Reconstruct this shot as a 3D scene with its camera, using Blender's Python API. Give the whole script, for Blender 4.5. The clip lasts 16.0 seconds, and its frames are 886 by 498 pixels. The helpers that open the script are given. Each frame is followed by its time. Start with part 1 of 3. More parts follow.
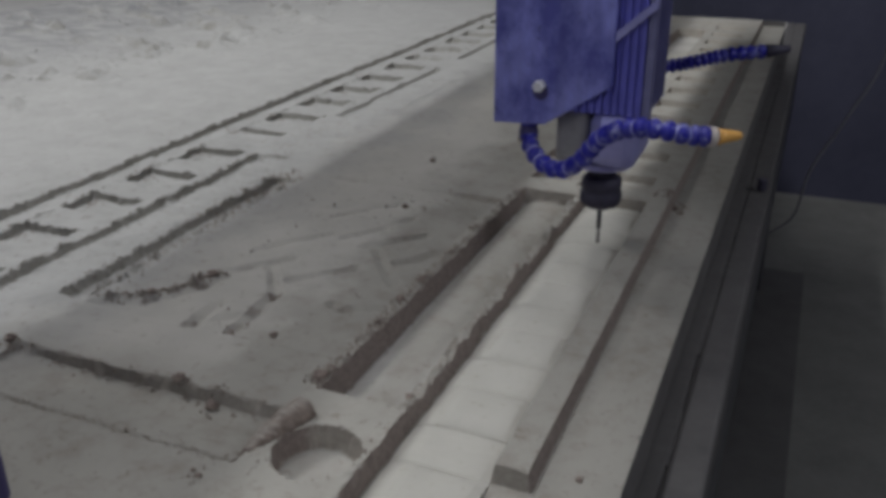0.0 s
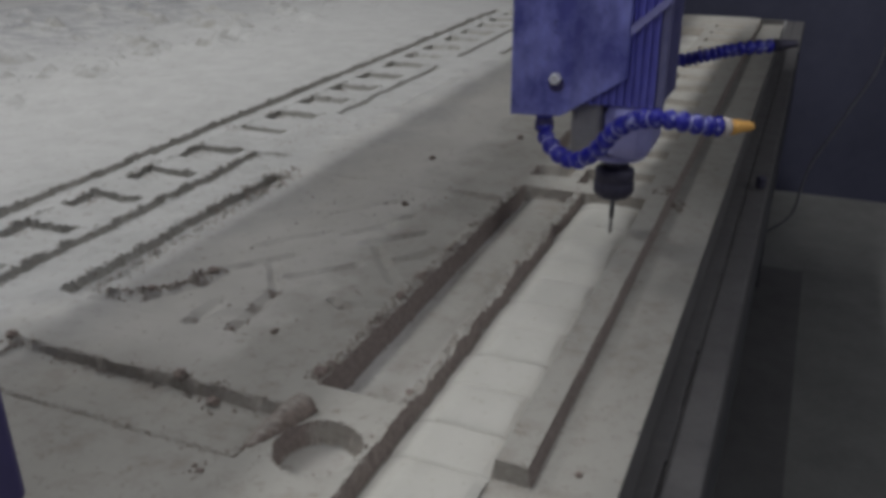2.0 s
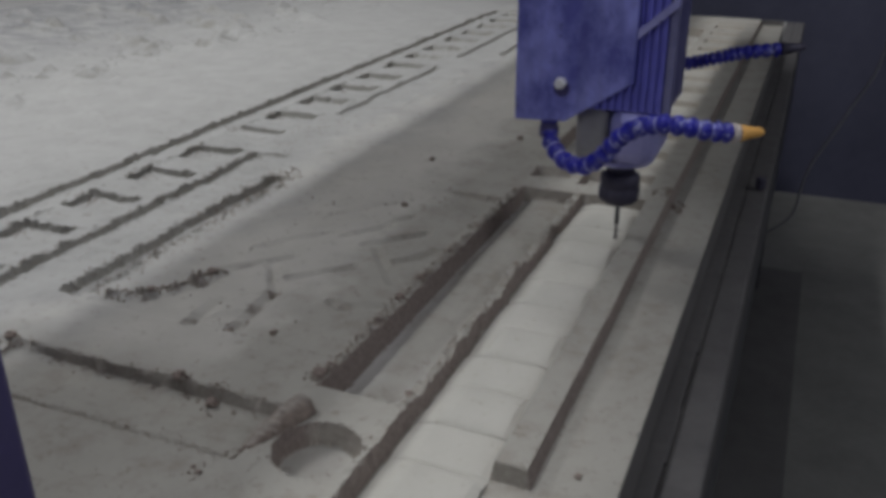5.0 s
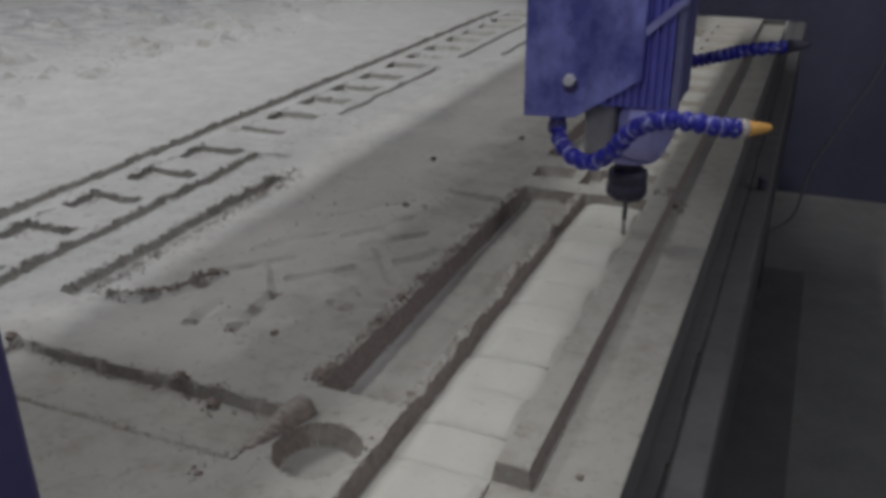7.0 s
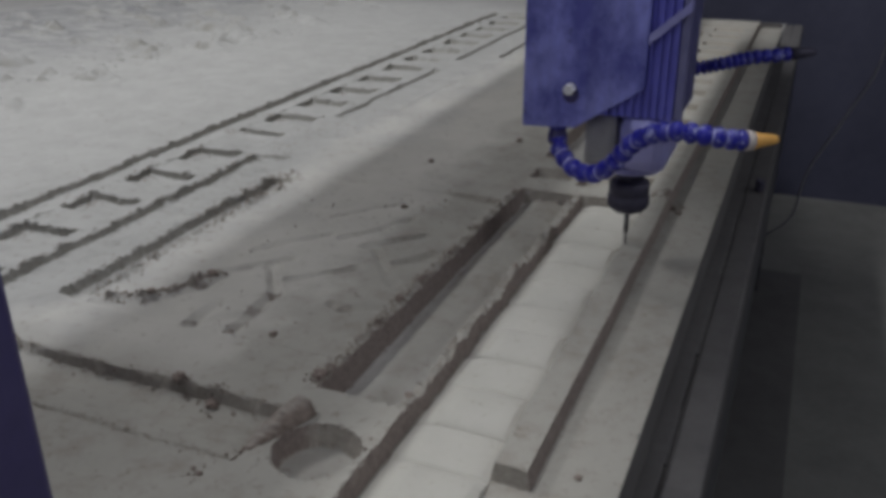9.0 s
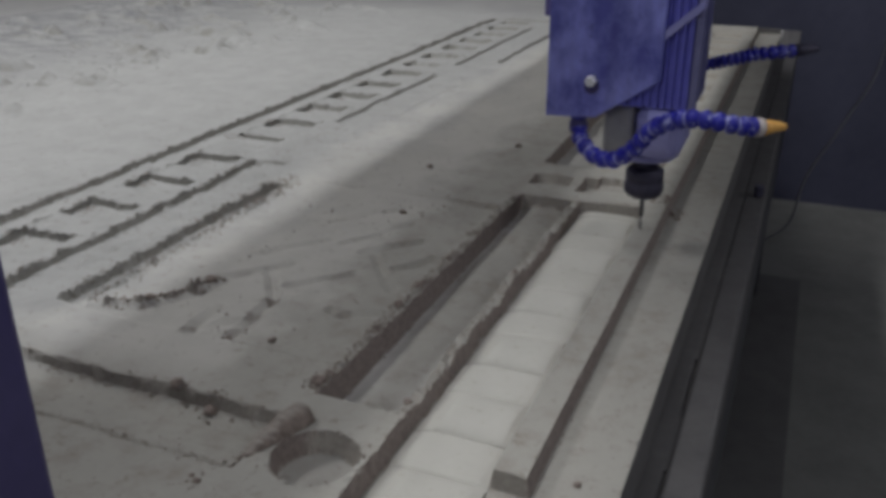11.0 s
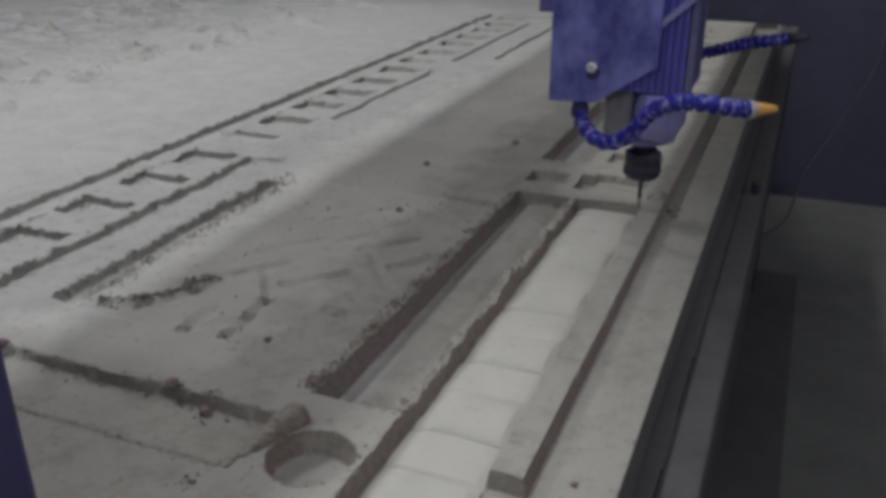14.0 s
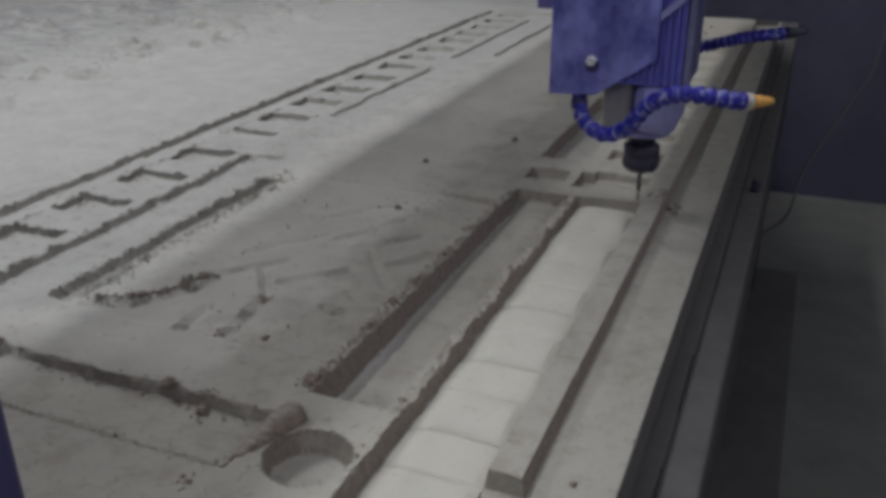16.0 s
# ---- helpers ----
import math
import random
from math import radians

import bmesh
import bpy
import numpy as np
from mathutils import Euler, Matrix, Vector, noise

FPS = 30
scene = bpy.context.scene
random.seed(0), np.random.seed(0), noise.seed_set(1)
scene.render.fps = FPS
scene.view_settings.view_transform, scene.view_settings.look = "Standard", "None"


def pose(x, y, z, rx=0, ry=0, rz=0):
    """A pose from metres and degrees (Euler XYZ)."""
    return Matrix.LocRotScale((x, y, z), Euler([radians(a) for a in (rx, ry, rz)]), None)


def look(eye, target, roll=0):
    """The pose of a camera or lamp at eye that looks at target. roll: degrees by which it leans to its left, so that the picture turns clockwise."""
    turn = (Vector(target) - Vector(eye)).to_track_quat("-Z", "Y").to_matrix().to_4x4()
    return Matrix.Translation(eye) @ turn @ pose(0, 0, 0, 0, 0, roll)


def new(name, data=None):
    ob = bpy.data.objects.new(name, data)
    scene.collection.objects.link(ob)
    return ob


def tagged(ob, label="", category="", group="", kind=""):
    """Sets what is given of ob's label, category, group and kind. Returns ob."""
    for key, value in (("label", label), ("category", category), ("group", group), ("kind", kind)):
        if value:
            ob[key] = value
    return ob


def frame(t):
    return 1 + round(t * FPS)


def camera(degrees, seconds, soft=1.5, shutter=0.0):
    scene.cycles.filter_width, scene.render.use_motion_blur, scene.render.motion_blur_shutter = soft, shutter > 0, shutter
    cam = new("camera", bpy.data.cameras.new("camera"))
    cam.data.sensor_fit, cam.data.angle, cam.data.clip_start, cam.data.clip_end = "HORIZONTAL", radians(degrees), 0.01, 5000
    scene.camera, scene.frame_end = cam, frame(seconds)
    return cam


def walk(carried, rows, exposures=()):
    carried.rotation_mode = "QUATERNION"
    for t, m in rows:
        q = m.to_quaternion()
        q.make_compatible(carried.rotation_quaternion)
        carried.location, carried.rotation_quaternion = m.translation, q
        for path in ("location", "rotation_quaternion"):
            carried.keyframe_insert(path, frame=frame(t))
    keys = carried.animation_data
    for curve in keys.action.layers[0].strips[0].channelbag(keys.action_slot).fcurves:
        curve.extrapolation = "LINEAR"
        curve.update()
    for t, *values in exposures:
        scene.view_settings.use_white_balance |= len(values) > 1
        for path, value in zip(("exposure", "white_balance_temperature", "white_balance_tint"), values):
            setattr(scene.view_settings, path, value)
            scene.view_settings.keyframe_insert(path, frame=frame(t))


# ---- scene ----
cam = camera(54.5, 16.0, soft=4.3)

# seconds, eye x y z, tilt down, lean, turn to the left (degrees)
EYE = [
    (0.0, -0.0003, 0.0022, 0.2843, 23.491, 0.405, 23.054), (0.5, -0.0001, 0.0011, 0.2843, 23.574, 0.318, 22.975),
    (1.0, -0.0001, -0.0001, 0.2835, 23.442, 0.335, 22.995), (1.5, -0.0002, -0.0001, 0.2837, 23.601, 0.383, 22.984),
    (2.0, -0.0003, -0.0004, 0.2842, 23.605, 0.359, 22.954), (2.5, -0.0002, -0.0001, 0.2838, 23.535, 0.329, 22.872),
    (3.0, -0.0003, 0.0006, 0.2848, 23.538, 0.254, 22.85), (3.5, -0.0001, 0.0004, 0.2845, 23.477, 0.291, 22.881),
    (4.0, -0.0003, 0.0009, 0.2845, 23.584, 0.274, 22.942), (6.5, -0.0004, -0.0007, 0.2843, 23.549, 0.347, 22.962),
    (7.0, -0.0002, 0.0017, 0.2837, 23.551, 0.424, 23.082), (7.5, -0.0009, 0.0035, 0.2842, 23.527, 0.311, 22.941),
    (8.0, -0.0006, 0.004, 0.2841, 23.387, 0.376, 22.987), (8.5, -0.0006, 0.0019, 0.2848, 23.39, 0.316, 22.906),
    (9.0, -0.0005, -0.0003, 0.2837, 23.384, 0.322, 22.88), (11.5, -0.0012, 0.001, 0.2848, 23.068, 0.212, 22.735),
    (12.0, -0.0014, 0.0021, 0.2842, 23.236, 0.248, 22.686), (12.5, -0.0012, 0.0026, 0.2848, 23.445, 0.274, 22.72),
    (13.0, -0.001, 0.0034, 0.2844, 23.448, 0.381, 22.815), (13.5, -0.0011, 0.0029, 0.2847, 23.234, 0.275, 22.668),
    (14.0, -0.0011, 0.0036, 0.2852, 23.371, 0.311, 22.624), (14.5, -0.001, 0.0015, 0.2846, 23.493, 0.327, 22.604),
    (15.0, -0.0008, 0.0023, 0.2845, 23.62, 0.403, 22.788), (15.5, -0.0012, 0.0046, 0.2852, 23.582, 0.309, 22.732),
    (16.0, -0.0016, 0.0072, 0.2843, 23.565, 0.295, 22.622),
]
walk(cam, [(t, pose(x, y, z, 90 - p, 0, w) @ pose(0, 0, 0, 0, 0, -r)) for t, x, y, z, p, r, w in EYE])

# ---- light ----
scene.view_settings.exposure = 0.0
world = bpy.data.worlds.new("room_air")
scene.world = world
world.use_nodes = True
world.node_tree.nodes["Background"].inputs[0].default_value = (0.5, 0.55, 0.8, 1)
world.node_tree.nodes["Background"].inputs[1].default_value = 0.02


def area(name, eye, target, sx, sy, watts, colour):
    data = bpy.data.lights.new(name, "AREA")
    data.shape, data.size, data.size_y, data.energy, data.color = "RECTANGLE", sx, sy, watts, colour
    ob = new(name, data)
    ob.matrix_world = look(eye, target)
    return ob


area("ceiling_tube", (-0.95, 1.15, 2.1), (-0.95, 1.1501, 0), 0.13, 1.9, 29, (0.97, 0.98, 1.0))
# broad fill added overhead to stand for ambient light
area("ambient_fill", (-0.7, 0.6, 2.25), (-0.7, 0.6001, 0), 2.4, 2.6, 19, (0.97, 0.97, 1.0))
area("side_tube", (-2.25, 0.75, 2.0), (-0.2, 0.6, 0), 0.45, 0.22, 23, (0.97, 0.98, 1.0))

# fill lamp added on the right to brighten faces towards +x
area("right_fill", (1.5, 0.5, 1.2), (-0.1, 0.6, -0.05), 0.9, 0.7, 6.5, (0.92, 0.94, 1.0))
# fill lamp added behind the camera to brighten the plate's face
area("front_fill", (-0.5, -1.7, 1.0), (-0.15, 0.7, 0.1), 0.9, 0.7, 6.5, (0.88, 0.91, 1.0))

# ---- materials ----


class Nodes:
    """A short way to write node materials."""

    def __init__(self, name, rough=0.6, metal=0.0):
        self.mat = bpy.data.materials.new(name)
        self.mat.use_nodes = True
        self.tree = self.mat.node_tree
        self.bsdf = self.tree.nodes["Principled BSDF"]
        self.set("Roughness", rough)
        self.set("Metallic", metal)
        self.coord = self.tree.nodes.new("ShaderNodeTexCoord").outputs["Object"]

    def set(self, socket, value):
        if hasattr(value, "is_output"):
            self.tree.links.new(value, self.bsdf.inputs[socket])
        else:
            self.bsdf.inputs[socket].default_value = value

    def noise(self, scale, detail=5, rough=0.6, stretch=None):
        n = self.tree.nodes.new("ShaderNodeTexNoise")
        n.inputs["Scale"].default_value, n.inputs["Detail"].default_value, n.inputs["Roughness"].default_value = scale, detail, rough
        src = self.coord
        if stretch:
            m = self.tree.nodes.new("ShaderNodeMapping")
            m.inputs["Scale"].default_value = stretch
            self.tree.links.new(src, m.inputs[0])
            src = m.outputs[0]
        self.tree.links.new(src, n.inputs["Vector"])
        return n.outputs["Fac"]

    def ramp(self, fac, stops):
        r = self.tree.nodes.new("ShaderNodeValToRGB")
        e = r.color_ramp.elements
        while len(e) < len(stops):
            e.new(0.5)
        for k, (p, c) in zip(e, stops):
            k.position, k.color = p, (*c, 1)
        self.tree.links.new(fac, r.inputs[0])
        return r.outputs[0]

    def mix(self, fac, a, b, blend="MIX"):
        m = self.tree.nodes.new("ShaderNodeMix")
        m.data_type, m.blend_type = "RGBA", blend
        for socket, v in ((m.inputs[0], fac), (m.inputs[6], a), (m.inputs[7], b)):
            if hasattr(v, "is_output"):
                self.tree.links.new(v, socket)
            else:
                socket.default_value = v if isinstance(v, float) else (*v, 1)
        return m.outputs[2]

    def bump(self, fac, strength, distance):
        b = self.tree.nodes.new("ShaderNodeBump")
        b.inputs["Strength"].default_value, b.inputs["Distance"].default_value = strength, distance
        self.tree.links.new(fac, b.inputs["Height"])
        self.tree.links.new(b.outputs[0], self.bsdf.inputs["Normal"])


def grey(v):
    return (v, v, v)


def make_board():
    """Bare grey board face, pale dust drifted over the far side, cream where the cutter has been, brown on the cut
    walls, with light painted on those facing along y.
    """
    n = Nodes("dusty_fibreboard", 0.85)
    big, fine = n.noise(9, 6), n.noise(300, 3)
    drift = n.ramp(n.noise(26, 7, 0.7), [(0.3, (0.262, 0.261, 0.250)), (0.7, (0.326, 0.324, 0.312))])
    bare = n.ramp(big, [(0.3, (0.278, 0.268, 0.240)), (0.7, (0.35, 0.339, 0.304))])
    cream = n.ramp(big, [(0.3, (0.47, 0.46, 0.435)), (0.7, (0.55, 0.54, 0.51))])
    pos = n.tree.nodes.new("ShaderNodeSeparateXYZ")
    n.tree.links.new(n.coord, pos.inputs[0])

    def line(a, b, c):
        m = n.tree.nodes.new("ShaderNodeMath")
        m.operation = "MULTIPLY_ADD"
        for socket, v in zip(m.inputs, (a, b, c)):
            if hasattr(v, "is_output"):
                n.tree.links.new(v, socket)
            else:
                socket.default_value = v
        return m.outputs[0]

    # drifted dust, with a ragged border
    wob = line(n.noise(11, 6, 0.65), 0.16, pos.outputs["X"])
    cover = n.ramp(line(wob, 4.0, 2.05), [(0.40, grey(1.0)), (0.78, grey(0.0))])
    bare = n.mix(1.0, bare, n.ramp(n.noise(38, 7, 0.75), [(0.32, (0.80, 0.76, 0.74)), (0.52, grey(1.0))]), "MULTIPLY")
    band = n.ramp(line(wob, 2.0, 2.9), [(0.25, grey(0.8)), (1.0, grey(0.0))])
    dirt = n.ramp(n.noise(15, 9, 0.78, (1.0, 2.4, 1.0)), [(0.42, grey(0.0)), (0.56, grey(1.0))])
    dirt = n.mix(1.0, dirt, band, "MULTIPLY")
    drift = n.mix(dirt, drift, (0.14, 0.14, 0.148))
    # panel base colour raised to make up for the deep shade over it
    lift = n.ramp(line(wob, 8.0, 2.35), [(0.30, grey(1.0)), (0.62, grey(0.0))])
    lift = n.mix(1.0, lift, n.ramp(line(pos.outputs["Y"], 8.0, -2.6), [(0.2, grey(0.0)), (0.5, grey(1.0))]), "MULTIPLY")
    bare = n.mix(lift, bare, n.ramp(big, [(0.3, (0.39, 0.377, 0.342)), (0.7, (0.475, 0.46, 0.42))]))
    face = n.mix(cover, bare, drift)
    deep = n.ramp(line(pos.outputs["Z"], 40.0, -1.0), [(0.28, grey(1.0)), (0.44, grey(0.0))])
    inner = n.ramp(line(pos.outputs["X"], 40.0, 4.7), [(0.45, grey(1.0)), (0.6, grey(0.0))])
    deep = n.mix(1.0, deep, inner, "MULTIPLY")
    face = n.mix(deep, face, cream)
    speck = n.ramp(n.noise(130, 4, 0.7), [(0.30, (0.72, 0.68, 0.65)), (0.42, grey(1.0))])
    face = n.mix(1.0, face, speck, "MULTIPLY")
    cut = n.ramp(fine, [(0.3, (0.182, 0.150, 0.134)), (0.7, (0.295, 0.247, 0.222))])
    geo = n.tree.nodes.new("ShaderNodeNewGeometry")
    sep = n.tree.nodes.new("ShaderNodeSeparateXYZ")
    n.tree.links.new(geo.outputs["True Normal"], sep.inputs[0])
    # cut walls facing along y get a paler colour, as if lit
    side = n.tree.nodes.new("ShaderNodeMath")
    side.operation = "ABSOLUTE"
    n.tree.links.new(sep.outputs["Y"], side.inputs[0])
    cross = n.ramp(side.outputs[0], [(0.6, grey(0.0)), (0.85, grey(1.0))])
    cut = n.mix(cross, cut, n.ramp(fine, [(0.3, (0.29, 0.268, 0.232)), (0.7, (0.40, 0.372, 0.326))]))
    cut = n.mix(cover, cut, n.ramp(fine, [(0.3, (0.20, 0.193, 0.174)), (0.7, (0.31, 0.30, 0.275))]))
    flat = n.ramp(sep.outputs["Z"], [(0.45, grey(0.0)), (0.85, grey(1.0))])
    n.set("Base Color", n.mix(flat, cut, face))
    n.bump(fine, 0.35, 0.0008)
    return n.mat


def make_tile():
    n = Nodes("fresh_cut_fibreboard", 0.8)
    a = n.ramp(n.noise(14, 5), [(0.3, (0.395, 0.385, 0.345)), (0.7, (0.475, 0.464, 0.42))])
    n.set("Base Color", n.mix(1.0, a, n.ramp(n.noise(200, 4, 0.7), [(0.28, (0.75, 0.7, 0.62)), (0.4, grey(1.0))]), "MULTIPLY"))
    n.bump(n.noise(500, 3), 0.25, 0.0006)
    return n.mat


def speckled(name, dark, light, scale, rough=0.6, metal=0.0, bump=0.0, stretch=None, fine=150):
    n = Nodes(name, rough, metal)
    a = n.ramp(n.noise(scale, 6, 0.65, stretch), [(0.3, dark), (0.7, light)])
    n.set("Base Color", n.mix(0.25, a, n.ramp(n.noise(fine, 3), [(0.3, dark), (0.7, light)])))
    n.set("Roughness", n.ramp(n.noise(scale * 2.3, 4), [(0.3, grey(max(0.05, rough - 0.12))), (0.7, grey(min(1, rough + 0.12)))]))
    if bump:
        n.bump(n.noise(fine, 4), bump, 0.001)
    return n.mat


def scuffed(name, dark, light, rough, metal):
    """Blotched metal: broad cloudy patches, wiped streaks and fine scratches."""
    n = Nodes(name, rough, metal)
    cloud = n.ramp(n.noise(24, 8, 0.7, (1, 1, 0.7)), [(0.40, dark), (0.60, light)])
    streak = n.ramp(n.noise(60, 4, 0.6, (1, 1, 0.12)), [(0.35, grey(0.78)), (0.65, grey(1.0))])
    spots = n.ramp(n.noise(150, 3, 0.7), [(0.27, grey(0.55)), (0.36, grey(1.0))])
    n.set("Base Color", n.mix(1.0, n.mix(1.0, cloud, streak, "MULTIPLY"), spots, "MULTIPLY"))
    n.set("Roughness", n.ramp(n.noise(45, 6), [(0.35, grey(rough - 0.1)), (0.65, grey(rough + 0.2))]))
    n.bump(n.noise(220, 3), 0.08, 0.0005)
    return n.mat


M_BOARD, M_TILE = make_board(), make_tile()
M_CHIP = speckled("brown_wood_chips", (0.140, 0.108, 0.093), (0.315, 0.262, 0.230), 60, 0.9)
M_CRUMB = speckled("grey_dust_crumbs", (0.105, 0.103, 0.10), (0.20, 0.197, 0.19), 50, 0.9)
M_EDGE = speckled("sawn_board_edge", (0.11, 0.105, 0.102), (0.17, 0.163, 0.158), 30, 0.85, bump=0.4)
M_BED = speckled("dusty_bed_board", (0.068, 0.065, 0.066), (0.108, 0.104, 0.104), 30, 0.8, bump=0.3)
M_DUSTBED = speckled("pale_dusty_bed", (0.28, 0.275, 0.27), (0.36, 0.355, 0.34), 7, 0.85, bump=0.3)
M_STEEL_DARK = speckled("dark_machine_paint", (0.035, 0.036, 0.042), (0.06, 0.06, 0.066), 7, 0.55, bump=0.1)
M_STRIP = speckled("dark_strip_paint", (0.086, 0.084, 0.083), (0.128, 0.126, 0.124), 9, 0.8, bump=0.2)
M_FLOOR = speckled("dusty_concrete", (0.145, 0.145, 0.138), (0.215, 0.214, 0.204), 7, 0.8, bump=0.4, fine=60)
M_WALL = speckled("blue_grey_wall_paint", (0.044, 0.046, 0.078), (0.074, 0.077, 0.122), 5, 0.7, bump=0.2, fine=45)
M_CEIL = speckled("ceiling_paint", (0.30, 0.30, 0.32), (0.36, 0.36, 0.38), 2, 0.8)
M_PLATE = scuffed("blue_anodised_plate", (0.120, 0.128, 0.46), (0.33, 0.35, 0.84), 0.40, 0.3)
M_FIN = speckled("blue_finned_aluminium", (0.12, 0.12, 0.50), (0.21, 0.21, 0.70), 30, 0.5, 0.2)
M_NOSE = speckled("pale_blue_steel", (0.28, 0.28, 0.58), (0.44, 0.44, 0.78), 40, 0.4, 0.3)
M_RAIL = speckled("dull_blue_aluminium", (0.15, 0.15, 0.30), (0.25, 0.25, 0.42), 40, 0.5, 0.3)
M_NOSE_SHADE = speckled("dusty_shaded_nose_steel", (0.25, 0.245, 0.245), (0.38, 0.37, 0.365), 30, 0.7)
M_BLACK = speckled("blackened_steel", (0.04, 0.038, 0.062), (0.075, 0.07, 0.105), 50, 0.58, 0.3)
M_TOOL = speckled("carbide_tool", (0.08, 0.08, 0.085), (0.16, 0.16, 0.165), 90, 0.35, 0.8)
M_FLUTE = speckled("pale_flute_steel", (0.22, 0.21, 0.20), (0.40, 0.39, 0.37), 200, 0.5, 0.3)
M_BOLT = speckled("bright_bolt_steel", (0.7, 0.7, 0.72), (0.88, 0.88, 0.9), 60, 0.35, 0.3)


def make_hose():
    """Glossy blue plastic with pale patches that paint both dust and glints."""
    n = Nodes("blue_hose_plastic", 0.35)
    blue = n.ramp(n.noise(80, 4), [(0.3, (0.012, 0.012, 0.24)), (0.7, (0.028, 0.03, 0.42))])
    dust = n.ramp(n.noise(170, 4, 0.65), [(0.58, grey(0.0)), (0.66, grey(0.7))])
    n.set("Base Color", n.mix(dust, blue, (0.50, 0.52, 0.78)))
    n.set("Roughness", n.mix(dust, grey(0.32), grey(0.8)))
    return n.mat


M_HOSE = make_hose()
M_HOSE_GLINT = speckled("dusty_glint_hose_joint", (0.18, 0.19, 0.56), (0.50, 0.50, 0.76), 120, 0.55)
M_ORANGE = speckled("orange_nozzle_plastic", (0.78, 0.40, 0.09), (0.90, 0.52, 0.15), 60, 0.45)
M_WHITE = speckled("pale_collar_plastic", (0.50, 0.45, 0.42), (0.66, 0.6, 0.56), 60, 0.5)
M_NAVY = speckled("navy_machine_paint", (0.045, 0.038, 0.13), (0.07, 0.06, 0.19), 9, 0.5, bump=0.1)
M_CABLE = speckled("grey_cable_rubber", (0.13, 0.132, 0.15), (0.20, 0.20, 0.22), 40, 0.6)


# ---- mesh helpers ----
def part(name, bm, material, parent=None, label="", smooth=False):
    me = bpy.data.meshes.new(name)
    bm.to_mesh(me)
    bm.free()
    me.materials.append(material)
    if smooth:
        me.shade_smooth()
    ob = new(name, me)
    ob.parent = parent
    return tagged(ob, label)


def box(bm, x0, x1, y0, y1, z0, z1, bevel=0.0):
    b = bmesh.new()
    bmesh.ops.create_cube(b, size=1)
    for v in b.verts:
        v.co = Vector((x0 + (v.co.x + 0.5) * (x1 - x0), y0 + (v.co.y + 0.5) * (y1 - y0), z0 + (v.co.z + 0.5) * (z1 - z0)))
    if bevel:
        bmesh.ops.bevel(b, geom=b.edges[:], offset=bevel, segments=2, affect="EDGES", profile=0.5)
    join(bm, b)
    return bm


def join(bm, b):
    tmp = bpy.data.meshes.new("tmp")
    b.to_mesh(tmp)
    b.free()
    bm.from_mesh(tmp)
    bpy.data.meshes.remove(tmp)


def lathe(bm, profile, segs=32, centre=(0, 0, 0)):
    """A body of revolution about z, from (radius, height) pairs."""
    rings = []
    for r, z in profile:
        rings.append([bm.verts.new((centre[0] + r * math.cos(2 * math.pi * k / segs), centre[1] + r * math.sin(2 * math.pi * k / segs), centre[2] + z)) for k in range(segs)])
    for a, b in zip(rings, rings[1:]):
        for k in range(segs):
            bm.faces.new((a[k], a[(k + 1) % segs], b[(k + 1) % segs], b[k]))
    bm.faces.new(rings[0][::-1])
    bm.faces.new(rings[-1])
    bmesh.ops.recalc_face_normals(bm, faces=bm.faces[:])
    return bm


def prism(bm, outline, y0, y1, bevel=0.0):
    """An outline in x and z, given a thickness along y."""
    b = bmesh.new()
    f = b.faces.new([b.verts.new((x, y0, z)) for x, z in outline])
    r = bmesh.ops.extrude_face_region(b, geom=[f])
    for v in r["geom"]:
        if isinstance(v, bmesh.types.BMVert):
            v.co.y = y1
    bmesh.ops.recalc_face_normals(b, faces=b.faces[:])
    if bevel:
        bmesh.ops.bevel(b, geom=b.edges[:], offset=bevel, segments=2, affect="EDGES", profile=0.5)
    join(bm, b)
    return bm


def spline(points, n):
    """A smooth way through the points, n samples."""
    p = [Vector(q) for q in points]
    p = [2 * p[0] - p[1]] + p + [2 * p[-1] - p[-2]]
    out = []
    for i in range(n):
        u = i / (n - 1) * (len(p) - 3)
        k = min(int(u), len(p) - 4)
        t = u - k
        a, b, c, d = p[k:k + 4]
        out.append(0.5 * (2 * b + (c - a) * t + (2 * a - 5 * b + 4 * c - d) * t * t + (3 * b - a - 3 * c + d) * t ** 3))
    return out


def tube(bm, points, radii, segs=10):
    rings = []
    side = Vector((0.1, 1, 0.2))
    for i, p in enumerate(points):
        d = (points[min(i + 1, len(points) - 1)] - points[max(i - 1, 0)]).normalized()
        a = d.cross(side).normalized()
        b = d.cross(a)
        rings.append([bm.verts.new(p + radii[i] * (math.cos(2 * math.pi * k / segs) * a + math.sin(2 * math.pi * k / segs) * b)) for k in range(segs)])
    for a, b in zip(rings, rings[1:]):
        for k in range(segs):
            bm.faces.new((a[k], a[(k + 1) % segs], b[(k + 1) % segs], b[k]))
    bm.faces.new(rings[0][::-1])
    bm.faces.new(rings[-1])
    bmesh.ops.recalc_face_normals(bm, faces=bm.faces[:])
    return bm


